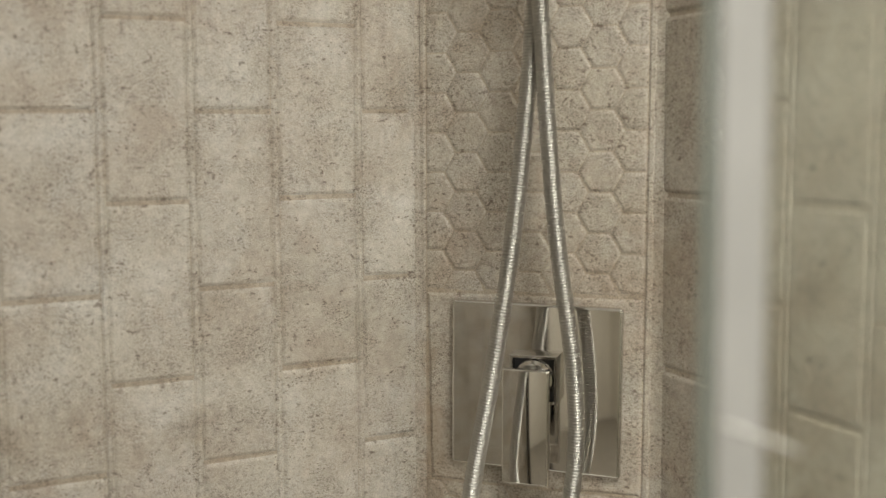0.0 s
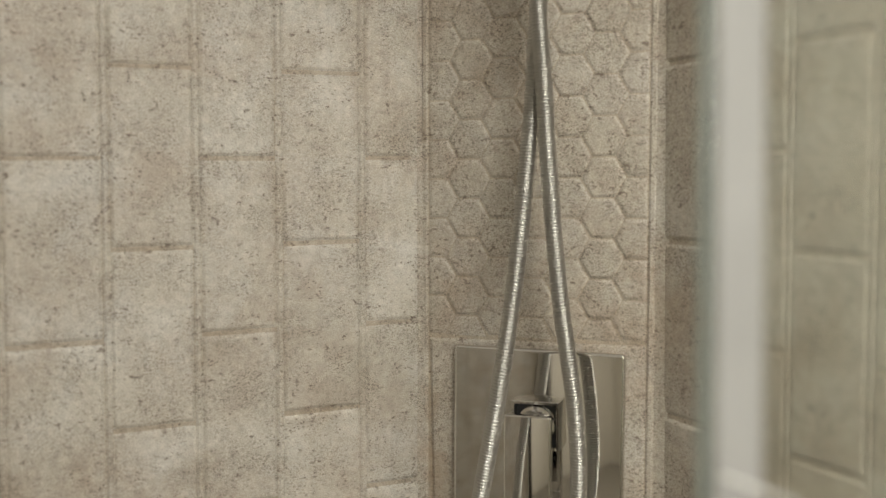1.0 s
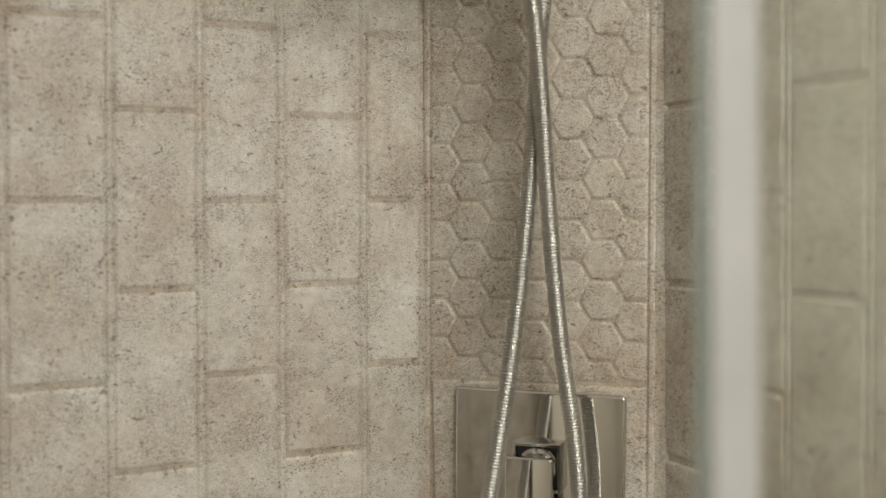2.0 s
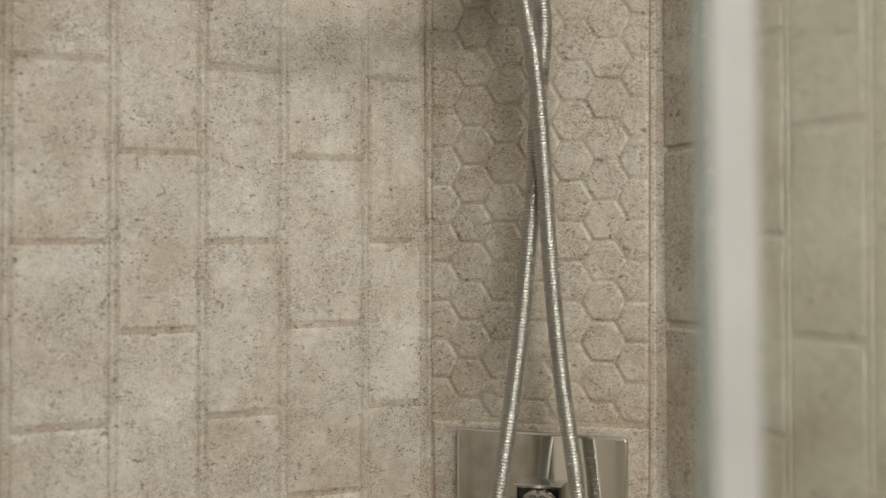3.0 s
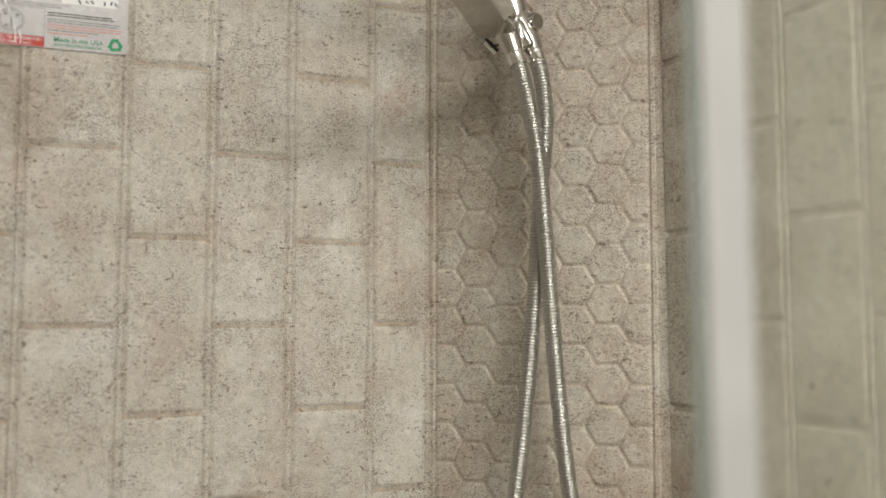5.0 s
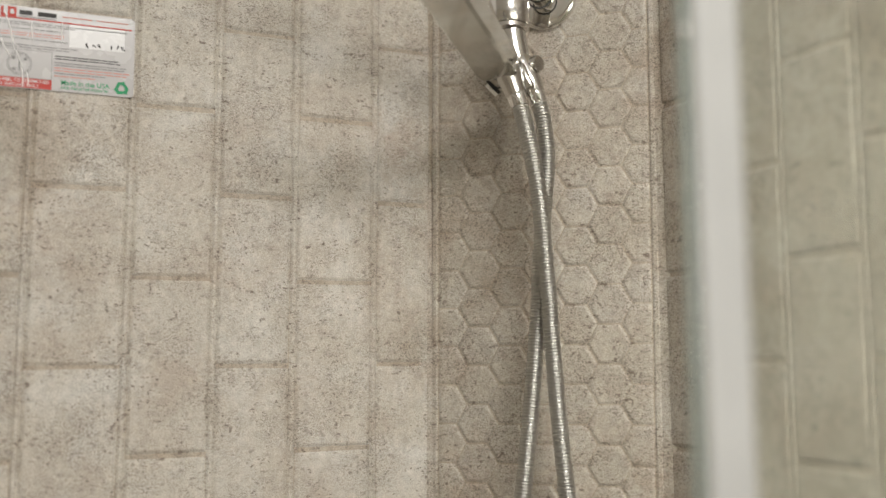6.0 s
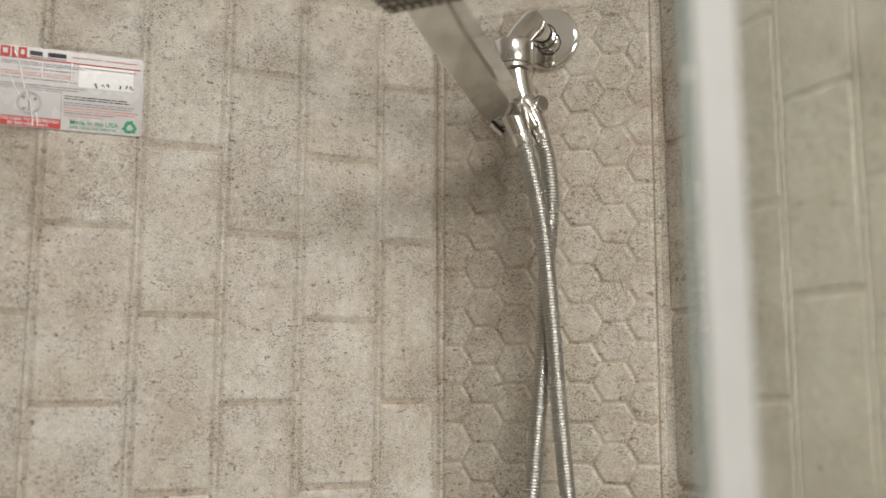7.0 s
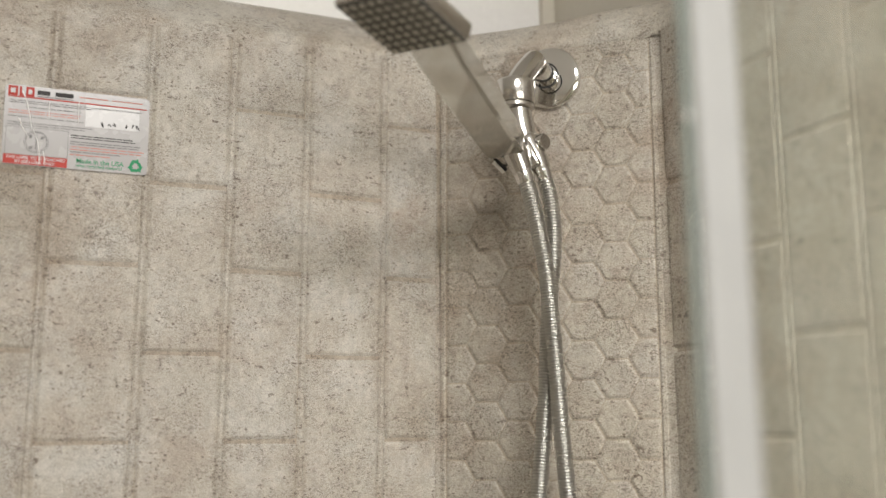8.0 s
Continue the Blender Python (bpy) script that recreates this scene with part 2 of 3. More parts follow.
# ---- plan of the tiled corner ----
LEVEL, HALF = 1.5, 0.086            # a tile joint at eye height, half a tile
TOP = LEVEL + 5 * HALF              # upper end of the tiles
U = Vector((0.73237, -0.68091, 0))  # along the diagonal panel
N = Vector((-0.68091, -0.73237, 0)) # out of the diagonal panel
LONG = 0.2526                       # length of the diagonal panel
CORNER = U * LONG                   # where the tiled side wall begins
GROOVE = 0.0021

# local frames: x along the wall, y up, z out of the wall
WALL_BACK = Matrix(((1, 0, 0, 0), (0, 0, -1, 0), (0, 1, 0, 0), (0, 0, 0, 1)))
WALL_DIAGONAL = Matrix(((U.x, 0, N.x, 0), (U.y, 0, N.y, 0), (0, 1, 0, 0), (0, 0, 0, 1)))
WALL_SIDE = Matrix(((0, 0, -1, CORNER.x), (-1, 0, 0, CORNER.y), (0, 1, 0, 0), (0, 0, 0, 1)))


def at_panel(s, z, d=0.0):
    return U * s + N * d + Vector((0, 0, z))


# ---- setting: room ----
def slab(name, a, b, mat, label, kind="structure"):
    return tagged(part(name, span(a, b), mat), label, name.split("_")[0], kind=kind)


slab("floor", (-2.3, -2.9, -0.06), (1.7, 0.30, 0.0), FLOOR, "brown grey vinyl bathroom floor")
slab("ceiling", (-2.3, -2.9, 2.45), (1.7, 0.30, 2.5), CEILING, "plain white painted bathroom ceiling")
slab("wall_north", (-2.2, 0.119, 0.0), (0.225, 0.22, 2.45), DRYWALL, "white painted wall above the shower surround")
slab("wall_east", (0.225, -0.76, 0.0), (0.33, 0.22, 2.45), BEIGE, "beige painted wall beside the shower surround")
slab("wall_return", (0.33, -0.76, 0.0), (1.6, -0.66, 2.45), BEIGE, "plain beige painted bathroom wall")
slab("wall_far", (1.6, -2.9, 0.0), (1.7, -0.66, 2.45), BEIGE, "plain beige painted bathroom wall")
slab("wall_south", (-2.2, -2.9, 0.0), (1.6, -2.8, 2.45), BEIGE, "plain beige painted bathroom wall")
slab("wall_west", (-2.3, -2.9, 0.0), (-2.2, 0.119, 2.45), BEIGE, "plain beige painted bathroom wall")
slab("trim", (0.206, 0.109, 1.9), (0.2245, 0.1185, 2.4495), BEIGE, "narrow painted corner trim strip")
slab("shower_floor", (-0.73, -0.70, 0.0005), (0.18, -0.004, 0.05), PAN, "pale moulded shower pan")


# ---- setting: moulded surround ----
def backing(name, m, x0, x1, label):
    bm = span((x0, 0.05, -0.03), (x1, TOP, -GROOVE), m)
    return tagged(part(name, bm, JOINT), label, "wall", kind="structure")


wall_back = backing("shower_wall_back", WALL_BACK, -0.735, 0.0, "beige stone-look shower wall moulded as upright oblong tiles")
wall_diagonal = backing("shower_wall_diagonal", WALL_DIAGONAL, 0.0, LONG, "beige stone-look corner panel moulded with hexagon tiles")
WALL_LEFT = Matrix(((0, 0, 1, -0.735), (1, 0, 0, 0), (0, 1, 0, 0), (0, 0, 0, 1)))
wall_left = backing("shower_wall_left", WALL_LEFT, -0.66, 0.0, "beige stone-look shower wall moulded as upright oblong tiles")
wall_side = backing("shower_wall_side", WALL_SIDE, 0.0, 0.55, "beige stone-look shower wall moulded as upright oblong tiles")


def cap(plan):
    """The upper lip: it breaks back from the tiles at a slant and rolls towards the room's wall."""
    verts, faces, steps = [], [], 12
    for p, back, radius, slant in plan:
        for j in range(steps + 1):
            a = slant + (math.pi / 2 - slant) * j / steps
            d, h = radius * (math.cos(slant) - math.cos(a)), radius * (math.sin(a) - math.sin(slant))
            if j == 0:
                verts.append((p[0] + back[0] * 0.0022, p[1] + back[1] * 0.0022, TOP - 0.0085))
                verts.append((p[0] + back[0] * 0.0004, p[1] + back[1] * 0.0004, TOP - 0.0062))
            verts.append((p[0] + back[0] * d, p[1] + back[1] * d, TOP + 0.0006 + h))
    row = steps + 3
    for k in range(len(plan) - 1):
        for j in range(row - 1):
            faces.append((k * row + j, (k + 1) * row + j, (k + 1) * row + j + 1, k * row + j + 1))
    return verts, faces


plan = [((x, -0.0005), (0, 1), radius, slant) for x, radius, slant in ((-0.735, 0.28, 0.70), (-0.30, 0.28, 0.70), (-0.15, 0.27, 0.69), (-0.08, 0.22, 0.64), (-0.03, 0.14, 0.54))]
for s, angle, radius, slant in ((0.0, 70, 0.092, 0.46), (0.03, 55, 0.072, 0.40), (0.08, 47, 0.060, 0.34), (0.14, 46, 0.052, 0.24), (0.19, 40, 0.048, 0.10), (0.22, 30, 0.047, 0.07), (0.238, 20, 0.044, 0.04)):
    q = U * s + N * 0.0005
    plan.append(((q.x, q.y), (math.cos(radians(angle)), math.sin(radians(angle))), radius, slant))
for y in (CORNER.y - 0.012, CORNER.y - 0.06, -0.4, -0.72):
    plan.append(((CORNER.x - 0.0005, y), (1, 0.0), 0.038, 0.0))
lip = link_mesh("trim_lip", *cap(plan), STONE, None, "", True)
tagged(lip, "rounded stone-look top lip of the shower surround", "trim", kind="structure")

dice = random.Random(5)


STEPS = ((0.0, -GROOVE, 0.0), (0.22, 0.30, 1.0), (0.52, 0.74, 1.0), (0.80, 0.95, 1.0), (1.0, 1.0, 1.0), (1.22, 1.0, 1.0))


def stacked(rings):
    """Rings of a raised piece, from its foot to the face that closes it."""
    size = len(rings[0])
    verts = [v for ring in rings for v in ring]
    faces = [(j * size + k, j * size + (k + 1) % size, (j + 1) * size + (k + 1) % size, (j + 1) * size + k) for j in range(len(rings) - 1) for k in range(size)]
    faces.append(tuple((len(rings) - 1) * size + k for k in range(size)))
    return verts, faces


def height(step, rise):
    return -GROOVE + (rise + GROOVE) * step[1] if step[2] else -GROOVE


def pad(outline, rise, inset, even=True):
    """A raised piece over an outline, with a rolled edge and a flat face."""
    pts = [Vector(p) for p in outline]
    rings = []
    if not even:
        c = sum(pts, Vector((0, 0))) / len(pts)
        near = min(abs((b - a).cross(c - a)) / (b - a).length for a, b in zip(pts, pts[1:] + pts[:1]))
        for step in STEPS:
            k = 1 - min(inset * step[0] / near, 0.8)
            rings.append([(*(c + (p - c) * k), height(step, rise)) for p in pts])
        return stacked(rings)
    for step in STEPS:
        ring = []
        for k, b in enumerate(pts):
            a, d = pts[k - 1], pts[(k + 1) % len(pts)]
            n1 = Vector((-(b - a).y, (b - a).x)).normalized()
            n2 = Vector((-(d - b).y, (d - b).x)).normalized()
            way = n1 + n2
            q = b + way / max(way.dot(n1), 0.35) * inset * step[0]
            ring.append((q.x, q.y, height(step, rise)))
        rings.append(ring)
    return stacked(rings)


def tile_pad(x0, x1, y0, y1, lean, rise, inset):
    """An oblong tile: slightly uneven sides, eased corners, a rolled edge; it leans with the wall."""
    w = [dice.uniform(-0.0007, 0.0007) for _ in range(8)]
    rings = []
    for step in STEPS:
        e, r = inset * step[0], 0.0018
        ring = []
        for k, (x, y, sx, sy) in enumerate(((x0, y0, 1, 1), (x1, y0, -1, 1), (x1, y1, -1, -1), (x0, y1, 1, -1))):
            cx, cy = x + w[2 * k] + sx * e, y + w[2 * k + 1] + sy * e
            two = [(cx, cy + sy * r), (cx + sx * 0.3 * r, cy + sy * 0.3 * r), (cx + sx * r, cy)]
            ring += two if sx * sy > 0 else two[::-1]
        rings.append([(x + lean * (y - LEVEL), y, height(step, rise)) for x, y in ring])
    return stacked(rings)


def tiles(parent, m, joints, first_odd, lean, stuff=STONE):
    for c, (x0, x1) in enumerate(zip(joints, joints[1:])):
        odd = (c + first_odd) % 2
        marks = [k for k in range(-17, 6) if k % 2 == odd]
        if marks[-1] != 5:
            marks.append(5)
        for a, b in zip(marks, marks[1:]):
            upper = LEVEL + b * HALF - (0.0025 if b < 5 else 0.0)
            verts, faces = tile_pad(x0 + 0.0036, x1 - 0.0036, LEVEL + a * HALF + 0.0019, upper, lean, dice.uniform(-0.0003, 0.0003), 0.0044)
            link_mesh("tile", [m @ Vector(v) for v in verts], faces, stuff, parent, "", True)
        # raised bead in the upright joint
        x = x0
        if c:
            rows = [(-0.0036, -GROOVE + 0.0002), (-0.0012, -0.0004), (0.0012, -0.0004), (0.0036, -GROOVE + 0.0002)]
            verts = [m @ Vector((x + dx + lean * (z - LEVEL), z, d)) for z in (0.051, TOP - 0.001) for dx, d in rows]
            faces = [(k, k + 1, k + 5, k + 4) for k in range(3)]
            link_mesh("joint_bead", verts, faces, stuff, parent)


tiles(wall_back, WALL_BACK, [-0.740, -0.670, -0.583, -0.497, -0.411, -0.3175, -0.233, -0.1515, -0.0635, 0.0035], 0, 0.012)
tiles(wall_left, WALL_LEFT, [-0.66, -0.58, -0.494, -0.408, -0.322, -0.236, -0.15, -0.066, -0.002], 0, 0.0)
tiles(wall_side, WALL_SIDE, [-0.001, 0.085, 0.171, 0.259, 0.345, 0.431, 0.517], 1, 0.006, SHADED_BROWN_STONE)


# hexagons on the diagonal panel
def clipped(poly, keep):
    """The part of a polygon where keep(point) is positive."""
    out = []
    for a, b in zip(poly, poly[1:] + poly[:1]):
        ka, kb = keep(a), keep(b)
        if ka > 0:
            out.append(a)
        if (ka > 0) != (kb > 0):
            f = ka / (ka - kb)
            out.append((a[0] + (b[0] - a[0]) * f, a[1] + (b[1] - a[1]) * f))
    out = [p for k, p in enumerate(out) if math.dist(p, out[k - 1]) > 0.002]
    return out


PITCH = 0.0409
RADIUS = PITCH / math.sqrt(3) - 0.0010
EDGE_LEAN = 0.012
bounds = [lambda p: p[0] - 0.0105 - EDGE_LEAN * (p[1] - LEVEL), lambda p: 0.2385 + EDGE_LEAN * (p[1] - LEVEL) - p[0]]


def hexagons(low, high):
    for c in range(7):
        for k in range(-40, 14):
            z = 1.5588 + (k + 0.5) * PITCH + (0.0 if c % 2 == 0 else -PITCH / 2)
            if z + PITCH / 2 < low + 0.004 or z - PITCH / 2 > high - 0.004:
                continue
            s = 0.0206 + 0.0351 * c + 0.029 * (z - 1.54)
            poly = [(s + RADIUS * math.cos(a), z + RADIUS * math.sin(a)) for a in (math.tau * j / 6 for j in range(6))]
            for keep in bounds + [lambda p: p[1] - low, lambda p: high - p[1]]:
                poly = clipped(poly, keep) if len(poly) > 2 else poly
            if len(poly) < 3:
                continue
            area = abs(sum(a[0] * b[1] - b[0] * a[1] for a, b in zip(poly, poly[1:] + poly[:1]))) / 2
            if area < 0.00008:
                continue
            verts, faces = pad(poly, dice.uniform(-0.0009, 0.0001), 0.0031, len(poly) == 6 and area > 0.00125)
            link_mesh("hexagon", [WALL_DIAGONAL @ Vector(v) for v in verts], faces, SHADED_BROWN_STONE, wall_diagonal, "", True)


hexagons(1.312, 1.9225)
hexagons(0.06, 1.104)
# plain field round the valve
verts, faces = pad([(0.0105, 1.107), (0.2345, 1.107), (0.2365, 1.309), (0.0085, 1.309)], 0.0, 0.004)
link_mesh("valve_field", [WALL_DIAGONAL @ Vector(v) for v in verts], faces, SHADED_BROWN_STONE, wall_diagonal)
verts = [(0.002, 1.9190, -0.0016), (0.2535, 1.9190, -0.0016), (0.002, 1.9250, -0.0006), (0.2535, 1.9250, -0.0006), (0.002, TOP + 0.0012, 0.0004), (0.2535, TOP + 0.0012, 0.0004)]
link_mesh("top_field", [WALL_DIAGONAL @ Vector(v) for v in verts], [(0, 1, 3, 2), (2, 3, 5, 4)], SHADED_BROWN_STONE, wall_diagonal)


def strip(parent, m, x0, x1, low, deep_low, deep_high):
    """A plain band that closes the tiles below the lip."""
    verts = [(x0, low, deep_low), (x1, low, deep_low), (x0, TOP + 0.0010, deep_high), (x1, TOP + 0.0010, deep_high)]
    link_mesh("closing_band", [m @ Vector(v) for v in verts], [(0, 1, 3, 2)], STONE, parent)


strip(wall_back, WALL_BACK, -0.733, 0.0, TOP - 0.005, -0.0016, -0.0008)
strip(wall_side, WALL_SIDE, 0.0, 0.54, TOP - 0.008, -0.0004, 0.0005)


def cove(parent, plan_points, shift):
    """The softly rounded inner corner between two walls."""
    verts = [(x + shift[0] * (z - LEVEL), y + shift[1] * (z - LEVEL), z) for z in (0.051, TOP) for x, y in plan_points]
    n = len(plan_points)
    link_mesh("corner_cove", verts, [(k, k + 1, k + 1 + n, k + n) for k in range(n - 1)], SHADED_BROWN_STONE, parent, "", True)


q1, q2 = U * 0.003 - N * 0.0008, U * 0.0065 - N * 0.0022
cove(wall_diagonal, [(-0.009, 0.0022), (-0.004, 0.0008), (0.0, 0.0004), (q1.x, q1.y), (q2.x, q2.y)], (0.012, 0.0))
q1, q2 = U * (LONG - 0.009) - N * 0.0022, U * (LONG - 0.003) - N * 0.0006
cove(wall_diagonal, [(q1.x, q1.y), (q2.x, q2.y), (CORNER.x - 0.0004, CORNER.y - 0.0006), (CORNER.x + 0.0008, CORNER.y - 0.005), (CORNER.x + 0.0024, CORNER.y - 0.009)], (0.004, -0.006))
for s in (0.0055, 0.2435):
    rows = [(-0.0038, -GROOVE), (-0.0018, -0.0002), (0.0018, -0.0002), (0.0038, -GROOVE)]
    verts = [WALL_DIAGONAL @ Vector((s + ds + EDGE_LEAN * (z - LEVEL), z, d)) for z in (0.051, 1.9215) for ds, d in rows]
    link_mesh("border_bead", verts, [(k, k + 1, k + 5, k + 4) for k in range(3)], SHADED_BROWN_STONE, wall_diagonal)


# ---- glass door ----
GLASS_Y = -0.640
door = tagged(new("glass_screen"), "clear greenish glass shower screen with a milky edge seal", "glass screen")
pane = part("pane", span((-0.1322, GLASS_Y, 0.052), (0.183, GLASS_Y + 0.006, 1.99), None, 0.0006), GLASS, door, "clear green-tinged glass")
pane.visible_shadow = False
part("ground_edge", span((-0.1334, GLASS_Y, 0.052), (-0.1323, GLASS_Y + 0.006, 1.99), None, 0.0003), EDGE, door, "ground greenish glass edge")
seal = part("edge_seal", span((-0.1312, GLASS_Y - 0.005, 0.052), (-0.1042, GLASS_Y - 0.0005, 1.99), None, 0.0015), SEAL, door, "milky white vinyl strip")


# small white dome at the pane's left edge
part("white_dot", lathe([(0.0018, 0.0), (0.0018, 0.0008), (0.0012, 0.0016), (0, 0.0018)], Matrix.Translation((-0.1338, GLASS_Y - 0.0002, 1.658)) @ pose(0, 0, 0, 90, 0, 0), 16), DRYWALL, door, "small white dot at the glass edge", True)
# thin pale line slanting down across the seal
line, _ = smooth_line([(-0.131, -0.6459, 1.3425), (-0.122, -0.6459, 1.3392), (-0.106, -0.6459, 1.3325), (-0.089, -0.6459, 1.3252), (-0.081, -0.6459, 1.322)], 14)
part("pale_streak", tube(line, [0.0002, 0.0006] + [0.0008] * 8 + [0.0007, 0.0006, 0.0004, 0.0002], 8), DRYWALL, door, "thin pale slanting streak", True)


jamb = tagged(part("door_jamb", span((-0.735, -0.700, 0.052), (-0.702, -0.664, 1.99), None, 0.003), JAMB), "dark bronze upright door jamb at the surround's edge", "door jamb")


# ---- valve ----
def on_panel(s, z, d=0.0, turn=0.0):
    """The pose of a thing on the diagonal panel: its x along the panel, y up, z outwards."""
    m = WALL_DIAGONAL.copy()
    m.translation = at_panel(s, z, d)
    return m @ pose(0, 0, 0, 0, 0, turn)


valve = tagged(new("shower_valve"), "square polished chrome shower valve with a hanging lever handle", "shower valve")
lean = on_panel(0.1275, 1.2155, 0.0, -1.0)
part("cover_plate", block((0.179, 0.175, 0.009), lean @ pose(0, 0, 0.0060), 0.004, 4), CHROME, valve, "polished square chrome plate", True)
# added dark sheet fills the gap behind the plate
part("dark_piece", block((0.1725, 0.1705, 0.002), lean @ pose(0, 0, 0.0010)), RUBBER, valve, "thin dark sheet behind the plate")


def square_sleeve():
    """A square tube, open at its front."""
    bm = bmesh.new()
    loops = []
    for half, high in ((0.0245, 0.0), (0.0245, 0.0215), (0.0240, 0.0220), (0.0215, 0.0220), (0.0212, 0.0215), (0.0212, 0.008)):
        loops.append([bm.verts.new((x * half, y * half, high)) for x, y in ((-1, -1), (1, -1), (1, 1), (-1, 1))])
    for a, b in zip(loops, loops[1:]):
        for k in range(4):
            bm.faces.new((a[k], a[(k + 1) % 4], b[(k + 1) % 4], b[k]))
    bm.transform(on_panel(0.1311, 1.2291, 0.009))
    return bm


part("sleeve", square_sleeve(), CHROME, valve, "square chrome sleeve round the cartridge")
# black plate stands in for the shade inside the open sleeve
part("sleeve_shade", block((0.0420, 0.0420, 0.002), on_panel(0.1311, 1.2291, 0.018)), RUBBER, valve, "black plate painting the shade in the sleeve's hollow")
part("cartridge_collar", lathe([(0.0, 0.0), (0.0200, 0.0), (0.0200, 0.006), (0.0185, 0.0070), (0.0185, 0.009), (0.0195, 0.010), (0.0195, 0.0125), (0.0165, 0.0135), (0.0165, 0.0165), (0, 0.0165)], on_panel(0.1311, 1.2291, 0.0180)), CHROME, valve, "ringed chrome collar", True)
part("lever", block((0.0475, 0.1175, 0.012), on_panel(0.1258, 1.1831, 0.0400, -0.5), 0.002, 3), CHROME, valve, "flat chrome lever hanging down", True)


# ---- shower arm, holder and hand shower ----
arm = tagged(new("shower_holder"), "chrome shower arm with round wall flange and holder", "shower arm")
part("flange", lathe([(0.0, 0.0), (0.034, 0.0), (0.0345, 0.003), (0.0340, 0.0055), (0.0320, 0.0072), (0.0280, 0.0078), (0, 0.0080)], on_panel(0.1365, 1.888)), CHROME, arm, "round domed chrome flange", True)
line, _ = smooth_line([at_panel(0.1365, 1.887, 0.006), at_panel(0.1345, 1.888, 0.020), at_panel(0.131, 1.890, 0.036)], 12)
part("stub_pipe", tube(line, [0.0112] * 12, 24), CHROME, arm, "", True)
line, _ = smooth_line([at_panel(0.1308, 1.9000, 0.036), at_panel(0.1262, 1.8890, 0.047), at_panel(0.1208, 1.8760, 0.058), at_panel(0.1150, 1.8620, 0.066)], 20)
part("elbow", tube(line, [0.0092, 0.0116, 0.0124] + [0.0128] * 17, 28), BRUSHED, arm, "fat chrome elbow", True)
part("dark_piece", lathe([(0.0128, -0.001), (0.0142, -0.001), (0.0142, 0.0012), (0.0128, 0.0012)], on_panel(0.1355, 1.886, 0.020)), RUBBER, arm, "black rubber ring")
collar = part("collar", lathe([(0.0, 0.0155), (0.0135, 0.0155), (0.0190, 0.0140), (0.0206, 0.0125), (0.0212, 0.0100), (0.0212, -0.0100), (0.0204, -0.0118), (0.0186, -0.0122), (0.0186, -0.0136), (0.0200, -0.0140), (0.0200, -0.0165), (0.0176, -0.0180), (0.0, -0.018)], Matrix.Translation(at_panel(0.1140, 1.853, 0.066))), BRUSHED, arm, "ringed chrome swivel collar", True)
line, _ = smooth_line([at_panel(0.1155, 1.842, 0.066), at_panel(0.1175, 1.826, 0.066), at_panel(0.1210, 1.806, 0.066), at_panel(0.1250, 1.790, 0.066)], 16)
part("neck", tube(line, [0.0142] * 12 + [0.0138, 0.0134, 0.0128, 0.0120], 24), BRUSHED, arm, "", True)
line, _ = smooth_line([at_panel(0.1235, 1.806, 0.067), at_panel(0.1285, 1.795, 0.067), at_panel(0.1355, 1.780, 0.068), at_panel(0.1415, 1.764, 0.068)], 16)
part("hose_outlet", tube(line, [0.0105, 0.0122, 0.0126, 0.0126, 0.0125, 0.0124, 0.0122, 0.0120, 0.0118, 0.0116, 0.0113, 0.0110, 0.0107, 0.0104, 0.0101, 0.0094], 24), BRUSHED, arm, "tapered chrome hose outlet", True)
part("knob", lathe([(0, 0), (0.0072, 0), (0.0086, 0.0015), (0.0086, 0.007), (0.0072, 0.009), (0, 0.009)], on_panel(0.1385, 1.797, 0.068) @ pose(0, 0, 0, 0, 60, 0)), BRUSHED, arm, "round chrome set knob", True)
# cheek that joins the holder's two sockets
cheek_m = on_panel(0.1285, 1.781, 0.075) @ pose(0, 0, 0, 0, 0, 24)
part("cheek", block((0.0200, 0.0300, 0.0150), cheek_m, 0.004, 3), BRUSHED, arm, "chrome cheek of the holder", True)

HEAD = Vector((-0.156, -0.301, 1.834))
E1 = Vector((0.487, -0.869, -0.087)).normalized()
E2 = Vector((-0.838, -0.493, 0.235)).normalized()
E3 = E1.cross(E2).normalized()
E2 = E3.cross(E1).normalized()
SIDE = 0.082
head_m = Matrix(((E1.x, E2.x, E3.x, HEAD.x), (E1.y, E2.y, E3.y, HEAD.y), (E1.z, E2.z, E3.z, HEAD.z), (0, 0, 0, 1)))
hand = tagged(new("hand_shower"), "square-headed chrome hand shower resting in its holder", "hand shower")
head = part("head", block((SIDE, SIDE, 0.016), head_m @ pose(0, 0, -0.0085), 0.003, 3), BRUSHED, hand, "square satin chrome head", True)
part("nozzle_plate", block((SIDE - 0.004, SIDE - 0.004, 0.002), head_m @ pose(0, 0, 0.0), 0.0008, 1), NOZZLE_FACE, head, "dark nozzle plate")
first = None
for i in range(8):
    for j in range(8):
        m = head_m @ pose((i - 3.5) * 0.0094, (j - 3.5) * 0.0094, 0.001)
        if first is None:
            first = part("nozzle", lathe([(0.0034, 0.0), (0.0031, 0.0012), (0.0018, 0.0018), (0, 0.0018)], None, 10), NOZZLE, head, "", True)
            first.matrix_basis = m
        else:
            o = new("nozzle", first.data)
            o.parent = head
            o.matrix_basis = m
grip_low = at_panel(0.1100, 1.7915, 0.090)
grip_high = HEAD - E2 * (SIDE * 0.36) - E3 * 0.012
axis = (grip_high - grip_low).normalized()
across = (U - axis * U.dot(axis)).normalized()
deep = axis.cross(across)


